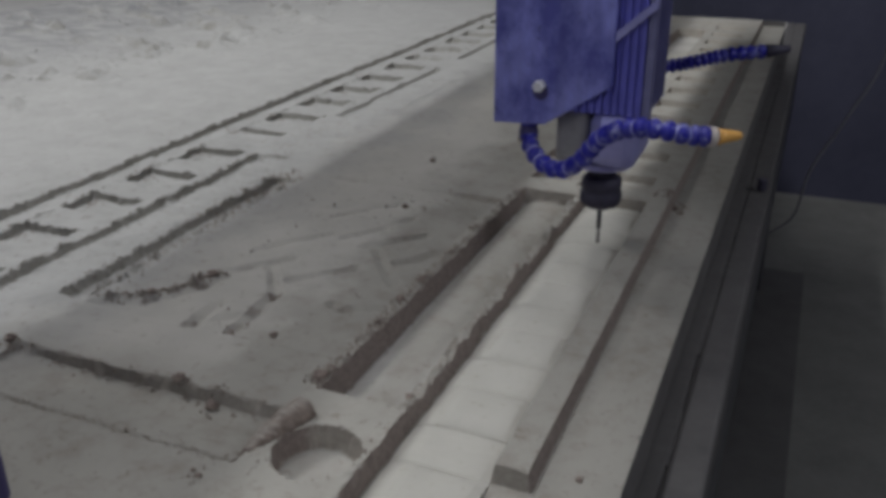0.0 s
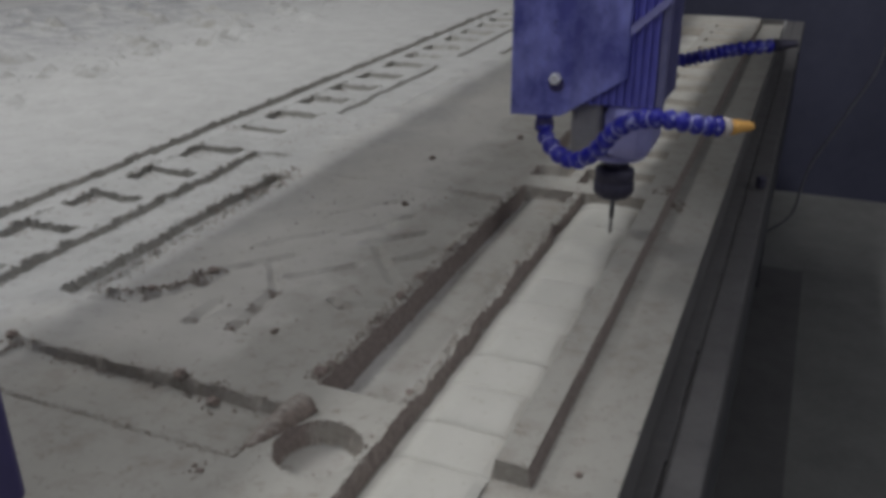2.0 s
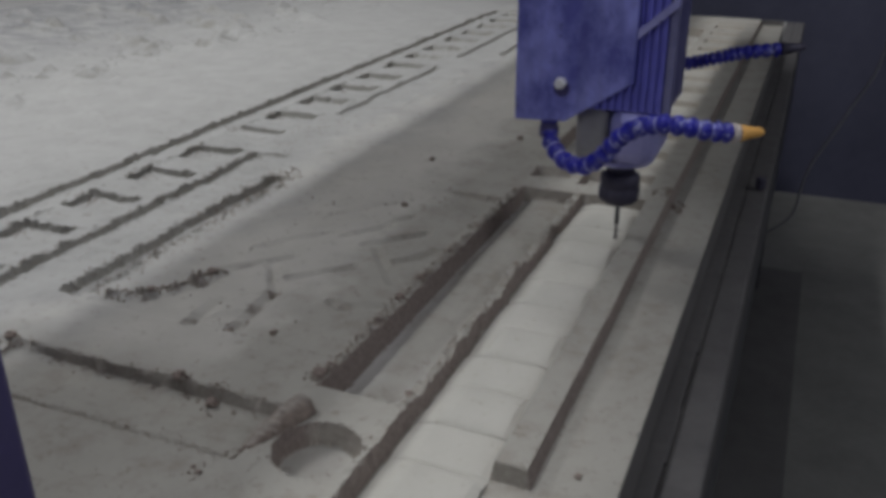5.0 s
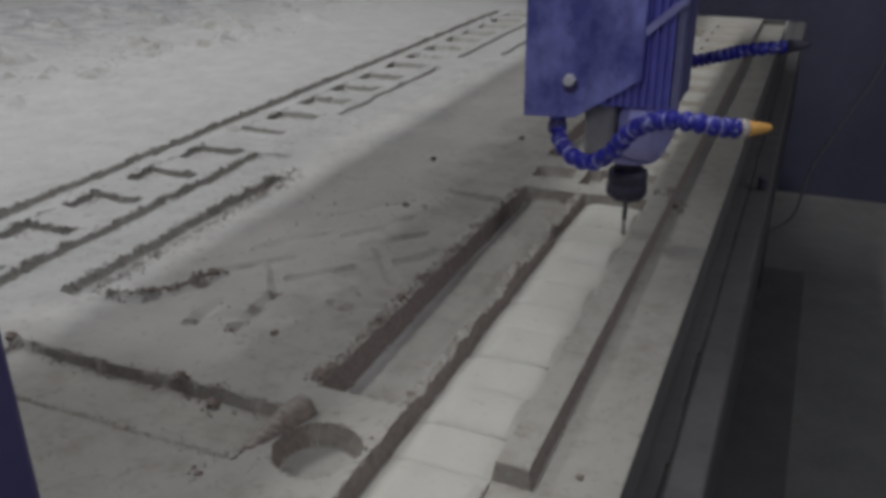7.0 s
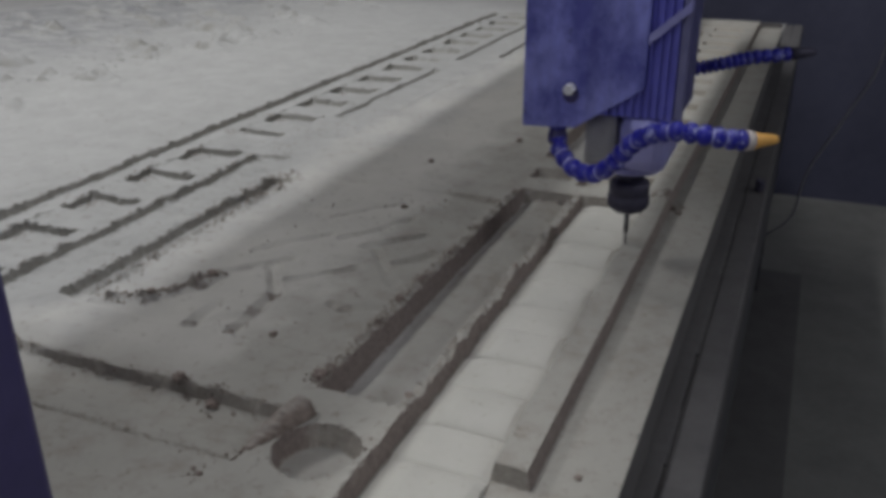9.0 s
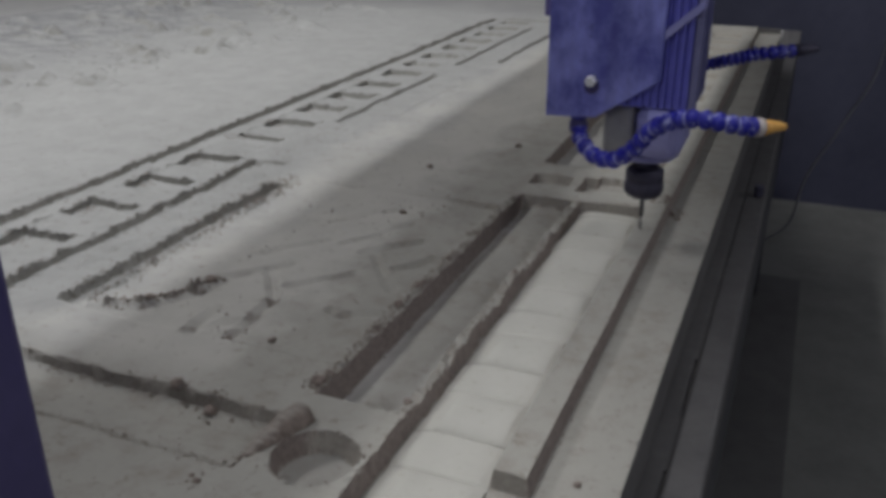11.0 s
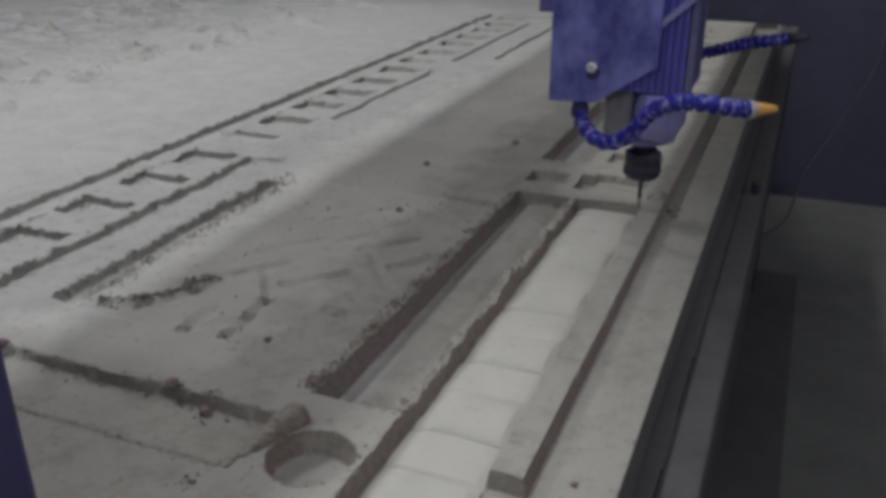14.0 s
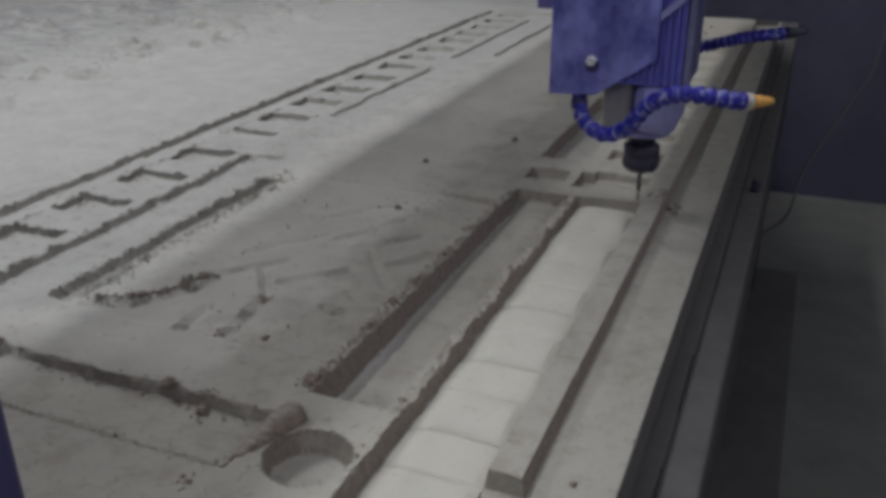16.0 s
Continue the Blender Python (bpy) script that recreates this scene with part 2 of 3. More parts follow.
# ---- room ----
def room():
    z0, z1 = -0.75, 2.3
    f = part("floor", box(bmesh.new(), -3.2, 2.0, -2.2, 3.25, z0 - 0.1, z0), M_FLOOR)
    tagged(f, "dusty dark concrete workshop floor", "floor", kind="structure")
    for name, dims in (("wall_north", (-3.2, 2.0, 3.1, 3.25)), ("wall_south", (-3.2, 2.0, -2.2, -2.05)), ("wall_east", (1.85, 2.0, -2.05, 3.1)), ("wall_west", (-3.2, -3.05, -2.05, 3.1))):
        x0, x1, y0, y1 = dims
        w = part(name, box(bmesh.new(), x0, x1, y0, y1, z0, z1), M_WALL)
        tagged(w, "dark blue-grey painted workshop wall", "wall", kind="structure")
    c = part("ceiling", box(bmesh.new(), -3.2, 2.0, -2.2, 3.25, z1, z1 + 0.1), M_CEIL)
    tagged(c, "plain grey workshop ceiling", "ceiling", kind="structure")


room()


# ---- machine bed ----
def machine_bed():
    bed = tagged(new("machine_bed"), "dusty router bed with a dark steel frame under the board", "machine bed")
    bed.location = (0, 0, -0.75)
    s = bmesh.new()
    box(s, -2.95, -0.0600, -0.7, 2.3, 0.66, 0.70, 0.002)
    box(s, -2.95, -0.55, 2.301, 2.80, 0.66, 0.70, 0.002)
    part("spoilboard", s, M_DUSTBED, bed, "pale dusty spoilboard")
    rail = bmesh.new()
    box(rail, -0.0598, -0.0445, -0.7, 2.3, 0.66, 0.6995, 0.001)
    box(rail, -0.0450, -0.0425, -0.7, 2.3, 0.66, 0.6965, 0.001)
    box(rail, -0.0430, -0.019, -0.7, 2.3, 0.66, 0.7000, 0.003)
    for y0, y1 in ((-0.5, 0.30), (0.455, 0.52), (0.60, 2.2)):
        box(rail, -0.0448, -0.0428, y0, y1, 0.68, 0.699, 0.0004)
    part("edge_rail", rail, M_BED, bed, "dusty slotted rail along the bed's edge")
    part("side_beam", box(bmesh.new(), -0.12, -0.0205, -0.7, 2.3, 0.48, 0.6595, 0.004), M_STEEL_DARK, bed, "dark painted steel side beam")
    part("side_beam", box(bmesh.new(), -1.9, -1.8, -0.7, 2.3, 0.48, 0.66, 0.004), M_STEEL_DARK, bed, "dark painted steel side beam")
    for x in (-0.13, -1.9):
        for y in (-0.6, 0.9, 2.15):
            part("leg", box(bmesh.new(), x, x + 0.1, y, y + 0.1, 0, 0.48, 0.004), M_STEEL_DARK, bed)
    # low dark strip on the floor along the bed's edge
    part("floor_strip", box(bmesh.new(), -0.12, 0.074, -0.7, 2.3, 0.001, 0.05, 0.004), M_STRIP, bed, "dark low strip on the floor along the bed")
    b = lathe(bmesh.new(), [(0.004, 0), (0.0055, 0.002), (0.0055, 0.012), (0.004, 0.014)], 12, (-0.028, 1.0, 0.701))
    part("stop_pin", b, M_BLACK, bed, "small black stop pin")


machine_bed()


# ---- the carved board ----
RIGHT = -0.0568
PITCH = 0.0838


def ramp_box(x, y, x0, x1, y0, y1, s=0.0010):
    """1 inside the rectangle, 0 outside, with a steep edge of width s."""
    def step(v):
        return np.clip(v / s + 0.5, 0, 1)
    return step(x - x0) * step(x1 - x) * step(y - y0) * step(y1 - y)


def lattice(x, y, f, seed):
    """Smooth noise between -1 and 1 on arrays, of f cells a metre."""
    rng = np.random.default_rng(seed)
    table = rng.uniform(-1, 1, (256, 256))
    u, v = x * f, y * f
    i, j = np.floor(u).astype(int), np.floor(v).astype(int)
    a, b = u - i, v - j
    a, b = a * a * (3 - 2 * a), b * b * (3 - 2 * b)
    g = lambda p, q: table[p % 256, q % 256]
    return (g(i, j) * (1 - a) + g(i + 1, j) * a) * (1 - b) + (g(i, j + 1) * (1 - a) + g(i + 1, j + 1) * a) * b


def relief(x, y):
    """The carved height of the board at x, y."""
    calm = 1 - 0.6 * (x > -0.16)
    wx = x + calm * (0.0007 * lattice(x, y, 60, 1) + 0.0007 * lattice(x, y, 190, 2))
    wy = y + calm * (0.0009 * lattice(x, y, 55, 3) + 0.0008 * lattice(x, y, 180, 4))
    h = np.zeros_like(x)

    def sink(x0, x1, y0, y1, depth, s=0.0014):
        np.minimum(h, -depth * ramp_box(wx, wy, x0, x1, y0, y1, s), out=h)

    # rebate along the free edge, and the lowered border
    sink(-0.1010, 0.0, -1, 2.2, 0.0115)
    sink(-0.123, -0.09, -1, 0.352, 0.0112)
    torn = (0.0013 * lattice(x * 0 + 0.3, y, 48, 31) + 0.0008 * lattice(x * 0 + 0.3, y, 150, 32)) * (x < -0.15)
    np.minimum(h, -0.0140 * ramp_box(wx + torn, wy, -0.184, -0.122, -1, 0.776, 0.0014), out=h)
    # long trough with a rounded floor
    narrow = 0.0018 * np.clip((wy - 0.385) / 0.15, 0, 1)
    depth = 0.0195 - 0.0012 * np.clip((wy - 0.40) / 0.12, 0, 1) - 0.0020 * np.clip((wy - 0.52) / 0.25, 0, 1) - 0.0055 * (1 - ((wx + 0.215) / 0.026) ** 2)
    np.minimum(h, -depth * ramp_box(wx - narrow, wy, -0.2430, -0.1935, 0.383, 0.775, 0.0016) * (wx < -0.1925), out=h)
    # ragged ridge between trough and border
    ridge = ramp_box(wx, wy, -0.1935, -0.184, 0.383, 0.775)
    h -= ridge * (0.0026 + 0.0036 * lattice(x * 0 + 0.5, y, 40, 5) * (y < 0.74) + 0.0018 * lattice(x, y, 240, 25))
    # second trough beyond the cross rail, and the small sinks in the rail
    np.minimum(h, -0.016 * ramp_box(wx, wy, -0.250, -0.196, 0.885, 1.17, 0.0016), out=h)
    np.minimum(h, -0.016 * ramp_box(wx, wy, -0.250, -0.196, 1.27, 1.80, 0.0016), out=h)
    sink(-0.245, -0.206, 0.812, 0.842, 0.009)
    sink(-0.194, -0.180, 0.805, 0.846, 0.010)
    # cove along the lower rail
    u = np.clip((0.3535 - wy) / 0.010, 0, 1)
    hollow = 0.0104 * (0.66 + 0.34 * np.sqrt(1 - (1 - u) ** 2))
    hollow = np.minimum(hollow, 0.0020 + 0.0100 * np.clip((wy - 0.303) / 0.042, 0, 1))
    cove = hollow * np.clip((0.3545 - wy) / 0.0014, 0, 1) * (wy > 0.303) * (wx < -0.2505) * np.clip((wx + 0.458) / 0.05, 0, 1) ** 0.35
    np.minimum(h, -cove, out=h)
    # lines of the border on the far side
    sink(-0.6685, -0.6535, 0.05, 1.89, 0.0074, 0.003)
    sink(-0.5508, -0.5380, 0.05, 0.767, 0.0068, 0.003)
    sink(-0.550, -0.512, 0.762, 0.770, 0.0028)
    sink(-0.550, -0.539, 0.948, 1.27, 0.0048, 0.003)
    sink(-0.550, -0.539, 1.36, 1.80, 0.0048, 0.003)
    sink(-0.489, -0.475, 0.420, 0.712, 0.0074, 0.003)
    sink(-0.488, -0.475, 1.00, 1.195, 0.0014, 0.004)
    sink(-0.488, -0.475, 1.40, 1.75, 0.0045)
    sink(-0.667, -0.085, 1.882, 1.893, 0.007)
    for k in range(-4, 17):
        far = 0.5175 + PITCH * k
        if k == 4:
            sink(-0.627, -0.568, far - 0.009, far + 0.002, 0.008)
        elif far < 1.86:
            sink(-0.627, -0.568, far - 0.040, far, 0.0068)
        if far > 0.80 and far < 1.86:
            sink(-0.180, -0.126, far - 0.036, far, 0.0075)
    # low relief in the middle panel
    panel = ramp_box(wx, wy, -0.474, -0.253, 0.416, 0.735, 0.004)
    h -= panel * (0.0010 + 0.0018 * np.clip(lattice(x, y, 24, 7) + 0.2, 0, 1))
    for ax, ay, bx, by, deep in (
        (-0.343, 0.507, -0.308, 0.548, 0.0034), (-0.322, 0.590, -0.283, 0.629, 0.0034), (-0.281, 0.572, -0.260, 0.602, 0.0040), (-0.293, 0.484, -0.281, 0.480, 0.0026), (-0.281, 0.480, -0.257, 0.493, 0.0036),
        (-0.310, 0.588, -0.265, 0.528, 0.0022), (-0.341, 0.481, -0.337, 0.425, 0.0038), (-0.371, 0.454, -0.370, 0.420, 0.0032), (-0.375, 0.530, -0.339, 0.482, 0.0026), (-0.417, 0.483, -0.365, 0.544, 0.0024), (-0.345, 0.444, -0.370, 0.420, 0.0020),
        (-0.345, 0.600, -0.310, 0.660, 0.0020), (-0.400, 0.550, -0.360, 0.600, 0.0018), (-0.380, 0.640, -0.340, 0.690, 0.0016),
    ):
        u = np.clip(((wx - ax) * (bx - ax) + (wy - ay) * (by - ay)) / ((bx - ax) ** 2 + (by - ay) ** 2), 0, 1)
        d = np.hypot(wx - ax - u * (bx - ax), wy - ay - u * (by - ay))
        h -= deep * (1.2 + 0.6 * lattice(x, y, 70, 8)) * np.clip(1.1 - d / 0.0062, 0, 1)
    h -= 0.0045 * ramp_box(wx, wy, -0.318, -0.253, 0.690, 0.737, 0.002) * np.clip((wy - 0.69) / 0.047, 0, 1) * np.clip((wx + 0.318) / 0.035, 0, 1)
    # fine lines along the panel's foot and the cove
    h -= 0.0014 * np.clip(1 - np.abs(wy - 0.416) / 0.0022, 0, 1) * (wx > -0.33) * (wx < -0.253)
    h -= 0.0030 * np.clip(1 - np.abs(wy - 0.3035) / 0.0032, 0, 1) * (wx > -0.62) * (wx < -0.2545)
    h -= 0.0040 * np.clip(1 - np.abs(wx + 0.2510) / 0.0022, 0, 1) * (wy > 0.302) * (wy < 0.352)
    # round sinking
    d = np.hypot(wx + 0.2135, wy - 0.3265)
    well = 0.0152 - 0.0022 * np.clip((d - 0.0205) / 0.003, 0, 1) ** 2
    np.minimum(h, -well * np.clip((0.0237 - d) / 0.0014 + 0.5, 0, 1), out=h)
    # burr and crumbs along the cuts, and a curved ridge of swept dust
    crumb = np.clip(lattice(x, y, 170, 21) + 0.7 * lattice(x, y, 330, 22), 0, 2)
    for edge, y0, y1, size in ((-0.469, 0.42, 0.72, 0.0042), (-0.491, 0.42, 0.72, 0.0030), (-0.553, 0.2, 0.77, 0.0030), (-0.536, 0.2, 0.77, 0.0020), (-0.669, 0.2, 1.85, 0.0030), (-0.651, 0.2, 1.85, 0.0020), (-0.629, 0.2, 1.85, 0.0026), (-0.188, 0.3, 0.76, 0.0022)):
        h += size * crumb * np.exp(-((x - edge) / 0.0045) ** 2) * (y > y0) * (y < y1)
    h += 0.0034 * crumb * np.exp(-((x - narrow + 0.2475) / 0.0032) ** 2) * (y > 0.385) * (y < 0.775)
    for edge, x0, x1, size in ((0.3535, -0.62, -0.25, 0.0016), (0.302, -0.62, -0.25, 0.0010)):
        h += size * crumb * np.exp(-((y - edge) / 0.003) ** 2) * (x > x0) * (x < x1)
    for k in range(-1, 15):
        edge = 0.519 + PITCH * k
        h += 0.0026 * crumb * np.exp(-((y - edge) / 0.005) ** 2) * (x > -0.632) * (x < -0.563)
    for ax, ay, bx, by in ((-0.457, 0.424, -0.425, 0.442), (-0.425, 0.442, -0.402, 0.475), (-0.402, 0.475, -0.398, 0.492)):
        u = np.clip(((wx - ax) * (bx - ax) + (wy - ay) * (by - ay)) / ((bx - ax) ** 2 + (by - ay) ** 2), 0, 1)
        d = np.hypot(wx - ax - u * (bx - ax), wy - ay - u * (by - ay))
        h += (0.0032 + 0.0042 * crumb) * np.clip(1 - d / 0.0085, 0, 1)
    # dust: fine waves everywhere, dunes near the far long edge
    h += 0.00035 * lattice(x, y, 90, 9) + 0.0009 * lattice(x, y, 22, 10)
    dune = np.clip((-0.92 - x) / 0.1, 0, 1) * np.clip((x + 1.75) / 0.2, 0, 1)
    rough = lattice(x, y * 1.6 + 0.8 * x, 11, 11) + 0.6 * lattice(x, y * 1.5 + 0.7 * x, 28, 12) + 0.4 * lattice(x, y, 75, 13)
    h += dune * 0.020 * np.clip(rough - 0.30, 0, 2)
    left = np.clip((-0.44 - x) / 0.05, 0, 1) * (x > -0.70)
    h += left * 0.0023 * np.clip(lattice(x, y, 40, 14) + 0.5 * lattice(x, y, 110, 15), 0, 2)
    return h


def grid_mesh(name, xs, ys, z):
    nx, ny = len(xs), len(ys)
    gx, gy = np.meshgrid(xs, ys)
    co = np.stack([gx, gy, z], -1).reshape(-1, 3)
    i = (np.arange(ny - 1)[:, None] * nx + np.arange(nx - 1)).ravel()
    quads = np.stack([i, i + 1, i + nx + 1, i + nx], -1)
    me = bpy.data.meshes.new(name)
    me.from_pydata(co.tolist(), [], quads.tolist())
    me.update()
    return me


def carved_board():
    board = tagged(new("carved_board"), "half-carved pale fibreboard door panel covered in dust", "carved board")
    board.location = (0, 0, -0.05)
    xs = np.concatenate([np.arange(-1.74, -0.69, 0.0075), np.arange(-0.69, RIGHT, 0.0013), [RIGHT]])
    ys = np.concatenate([np.arange(-0.5, 0.16, 0.03), np.arange(0.16, 0.8, 0.0018), np.arange(0.8, 1.3, 0.0028), np.arange(1.3, 1.97, 0.004), [1.97]])
    gx, gy = np.meshgrid(xs, ys)
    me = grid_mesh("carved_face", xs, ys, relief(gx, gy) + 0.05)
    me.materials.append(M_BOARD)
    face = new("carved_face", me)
    face.parent = board
    core = bmesh.new()
    box(core, -1.74, RIGHT, -0.5, 1.97, 0.0, 0.0240)
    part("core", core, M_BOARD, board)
    for x0, x1, y0, y1, z1 in ((RIGHT - 0.001, RIGHT + 0.0005, -0.5, 1.97, 0.0378), (-1.742, -1.74, -0.5, 1.97, 0.05), (-1.74, RIGHT, 1.9695, 1.971, 0.049)):
        part("side_face", box(bmesh.new(), x0, x1, y0, y1, 0, z1), M_EDGE, board, "sawn edge of the board")
    # carved tiles in the border
    rng = random.Random(4)
    for k in range(-4, 4):
        far = 0.5515 + 0.0826 * k
        tile(board, far - 0.0380, far - 0.0006, "flat", rng)
        tile(board, far, min(far + 0.0826 - 0.0381, 0.775), "round", rng)
    return board


def tile(board, y0, y1, kind, rng):
    if y0 < 0.15 or y1 - y0 < 0.008:
        return
    nx, ny = 12, 20
    x0, x1 = -0.1815, -0.1225
    tops = []
    tilt = rng.uniform(-0.0002, 0.0002)
    for j in range(ny + 1):
        v = j / ny
        row = []
        for i in range(nx + 1):
            u = i / nx
            edge = min(u, 1 - u) * nx
            soft = -0.0012 if edge == 0 else 0.0
            if kind == "flat":
                z = 0.0062 - 0.0006 * (2 * u - 1) ** 2 - (0.0010 if j in (0, ny) else 0)
            else:
                z = 0.0050 + 0.0060 * (1 - abs(2 * v - 1) ** 2.3) ** 0.8 * (1 - 0.5 * abs(2 * u - 1) ** 3) * min(1.0, u / 0.28) ** 1.5
            z -= 0.0024 * (1 - min(1.0, u / 0.22))
            z += soft + tilt * (2 * u - 1) + 0.0003 * noise.noise(Vector((u * 4, (y0 + v * (y1 - y0)) * 160, 2.0)))
            row.append(z)
        tops.append(row)
    bm = bmesh.new()
    base = 0.05 - 0.0152
    vs = [[bm.verts.new((x0 + (x1 - x0) * i / nx + (0.0009 * noise.noise(Vector((i * 0.7, y0 * 300 + j * 0.8, 5.0))) if i in (0, nx) else 0), y0 + (y1 - y0) * j / ny, base + tops[j][i])) for i in range(nx + 1)] for j in range(ny + 1)]
    for j in range(ny):
        for i in range(nx):
            bm.faces.new((vs[j][i], vs[j][i + 1], vs[j + 1][i + 1], vs[j + 1][i]))
    rim = [vs[0][i] for i in range(nx)] + [vs[j][nx] for j in range(ny)] + [vs[ny][i] for i in range(nx, 0, -1)] + [vs[j][0] for j in range(ny, 0, -1)]
    low = [bm.verts.new((v.co.x, v.co.y, base - 0.001)) for v in rim]
    for a in range(len(rim)):
        b = (a + 1) % len(rim)
        bm.faces.new((rim[b], rim[a], low[a], low[b]))
    part("carved_tile", bm, M_TILE, board)


carved_board()


# ---- spindle head ----
HEAD = Vector((-0.1365, 0.693, 0.0))
SIZE = 0.97
REST = Vector((0.97 * HEAD.x, 0.97 * HEAD.y, 0.0085))


def hose(name, way, parent, label, radius, links, dusty):
    """A jointed coolant hose: a string of round links along the way."""
    pts = spline(way, links * 8 + 1)
    radii = []
    for i in range(len(pts)):
        u = (i % 8) / 8
        radii.append(radius * (0.70 + 0.34 * math.sin(math.pi * u) ** 0.8))
    h = part(name, tube(bmesh.new(), pts, radii, 14), M_HOSE, parent, label, smooth=True)
    # some joints painted pale for the dusty highlights along the hose
    for i in range(8, len(pts) - 8, 8):
        if dusty and (i // 8) % 7 in (1, 4, 5):
            seg = pts[i - 1:i + 2]
            part("joint", tube(bmesh.new(), seg, [radius * 0.80] * 3, 12), M_HOSE_GLINT, h, "pale hose joint with dust and highlight painted on", smooth=True)
    return h, pts


def spindle_head():
    """Built in world places at rest, then carried by its empty."""
    head = tagged(new("spindle_head"), "blue router spindle head with a finned motor and chamfered side plate", "router spindle")
    head.location, head.scale = REST, (SIZE, SIZE, SIZE)

    def add(name, bm, mat, parent=None, label="", smooth=False):
        if parent is None:
            bmesh.ops.translate(bm, verts=bm.verts[:], vec=-HEAD)
        return part(name, bm, mat, parent or head, label, smooth)

    # side plate with its chamfered corner
    p = prism(bmesh.new(), [(-0.2152, 0.1027), (-0.1735, 0.1045), (-0.1226, 0.138), (-0.1216, 0.46), (-0.2152, 0.46)], 0.638, 0.646, 0.0012)
    plate = add("side_plate", p, M_PLATE, None, "scuffed blue metal side plate")
    # bolt
    b = lathe(bmesh.new(), [(0.0046, 0.0016), (0.0046, 0.0088), (0.0038, 0.0096)], 6)
    bmesh.ops.rotate(b, verts=b.verts[:], matrix=Matrix.Rotation(math.radians(90), 3, "X"))
    bmesh.ops.translate(b, verts=b.verts[:], vec=Vector((-0.177, 0.638, 0.136)) - HEAD)
    part("bolt", b, M_BOLT, plate, "bright hexagon bolt")
    # dark disc set below the bolt as its cast shadow
    w = lathe(bmesh.new(), [(0.0062, 0), (0.0062, 0.0010), (0.0056, 0.0014)], 24)
    bmesh.ops.rotate(w, verts=w.verts[:], matrix=Matrix.Rotation(math.radians(90), 3, "X"))
    bmesh.ops.translate(w, verts=w.verts[:], vec=Vector((-0.177, 0.638, 0.1305)) - HEAD)
    part("bolt_shadow", w, M_NAVY, plate, "dark disc painted in as the bolt's shadow")
    # finned motor body
    body = add("motor_body", box(bmesh.new(), -0.1790, -0.1010, 0.6515, 0.735, 0.1130, 0.46, 0.003), M_FIN, None, "blue finned motor body")
    for k in range(13):
        x = -0.176 + k * 0.0060
        f = box(bmesh.new(), x, x + 0.0026, 0.6475, 0.657, 0.114, 0.46, 0.0006)
        bmesh.ops.translate(f, verts=f.verts[:], vec=-HEAD)
        part("fin", f, M_FIN, body)
    for k in range(6):
        y = 0.660 + k * 0.013
        f = box(bmesh.new(), -0.1015, -0.0970, y, y + 0.003, 0.114, 0.46, 0.0006)
        bmesh.ops.translate(f, verts=f.verts[:], vec=-HEAD)
        part("fin", f, M_RAIL, body, "dull side fin")
    add("corner_rail", box(bmesh.new(), -0.1005, -0.0945, 0.6475, 0.6565, 0.113, 0.46, 0.001), M_RAIL, None, "dull corner rail of the motor")
    # brace that runs up across the fins
    s = prism(bmesh.new(), [(-0.1226, 0.170), (-0.0935, 0.196), (-0.0935, 0.204), (-0.1226, 0.178)], 0.640, 0.6475, 0.0006)
    add("brace", s, M_NOSE, None, "pale slanting brace")
    # nose, shaft, nut and cutter
    cx, cy = HEAD.x, HEAD.y
    # left part of the nose block, its dust and shade put into the grey
    add("nose_shaded_part", box(bmesh.new(), cx - 0.0345, cx - 0.0085, 0.663, 0.728, 0.0670, 0.1125, 0.005), M_NOSE_SHADE, None, "left part of the nose block, dusty and painted in shade")
    add("nose", box(bmesh.new(), cx - 0.0080, cx + 0.0325, 0.660, 0.728, 0.0655, 0.1125, 0.011), M_NOSE, None, "pale rounded spindle nose block")
    add("nose_ring", lathe(bmesh.new(), [(0.026, 0.066), (0.026, 0.0625), (0.024, 0.0605), (0.011, 0.0605)], 36, (cx, cy, 0)), M_NOSE, None, "pale ring under the nose")
    add("shaft", lathe(bmesh.new(), [(0.0112, 0.064), (0.0112, 0.047)], 24, (cx, cy, 0)), M_BLACK, None, "", True)
    nut = lathe(bmesh.new(), [(0.0140, 0.0505), (0.0168, 0.0485), (0.0168, 0.0400), (0.0155, 0.0388), (0.0175, 0.0370), (0.0175, 0.0285), (0.0140, 0.0240), (0.006, 0.0235)], 32, (cx, cy, 0))
    for v in nut.verts:
        a = math.atan2(v.co.y - cy, v.co.x - cx)
        if v.co.z < 0.0375 and math.cos(8 * a) > 0.7:
            v.co.x, v.co.y = cx + (v.co.x - cx) * 0.91, cy + (v.co.y - cy) * 0.91
    add("collet_nut", nut, M_BLACK, None, "black slotted collet nut", True)
    cutter = add("cutter", lathe(bmesh.new(), [(0.0021, 0.024), (0.0021, 0.004), (0.0017, 0.003)], 14, (cx, cy, 0)), M_TOOL, None, "slim steel milling cutter", True)
    # lower part of the cutter, paler than its shank
    f = bmesh.new()
    for k in range(2):
        way = [Vector((0.0010 * math.cos(a * 0.55 + k * math.pi), 0.0010 * math.sin(a * 0.55 + k * math.pi), 0.0035 - a * 0.0011)) for a in range(15)]
        tube(f, way, [0.0011] * 14 + [0.0004], 8)
    part("flute", f, M_FLUTE, cutter, "pale cutting flutes", True)
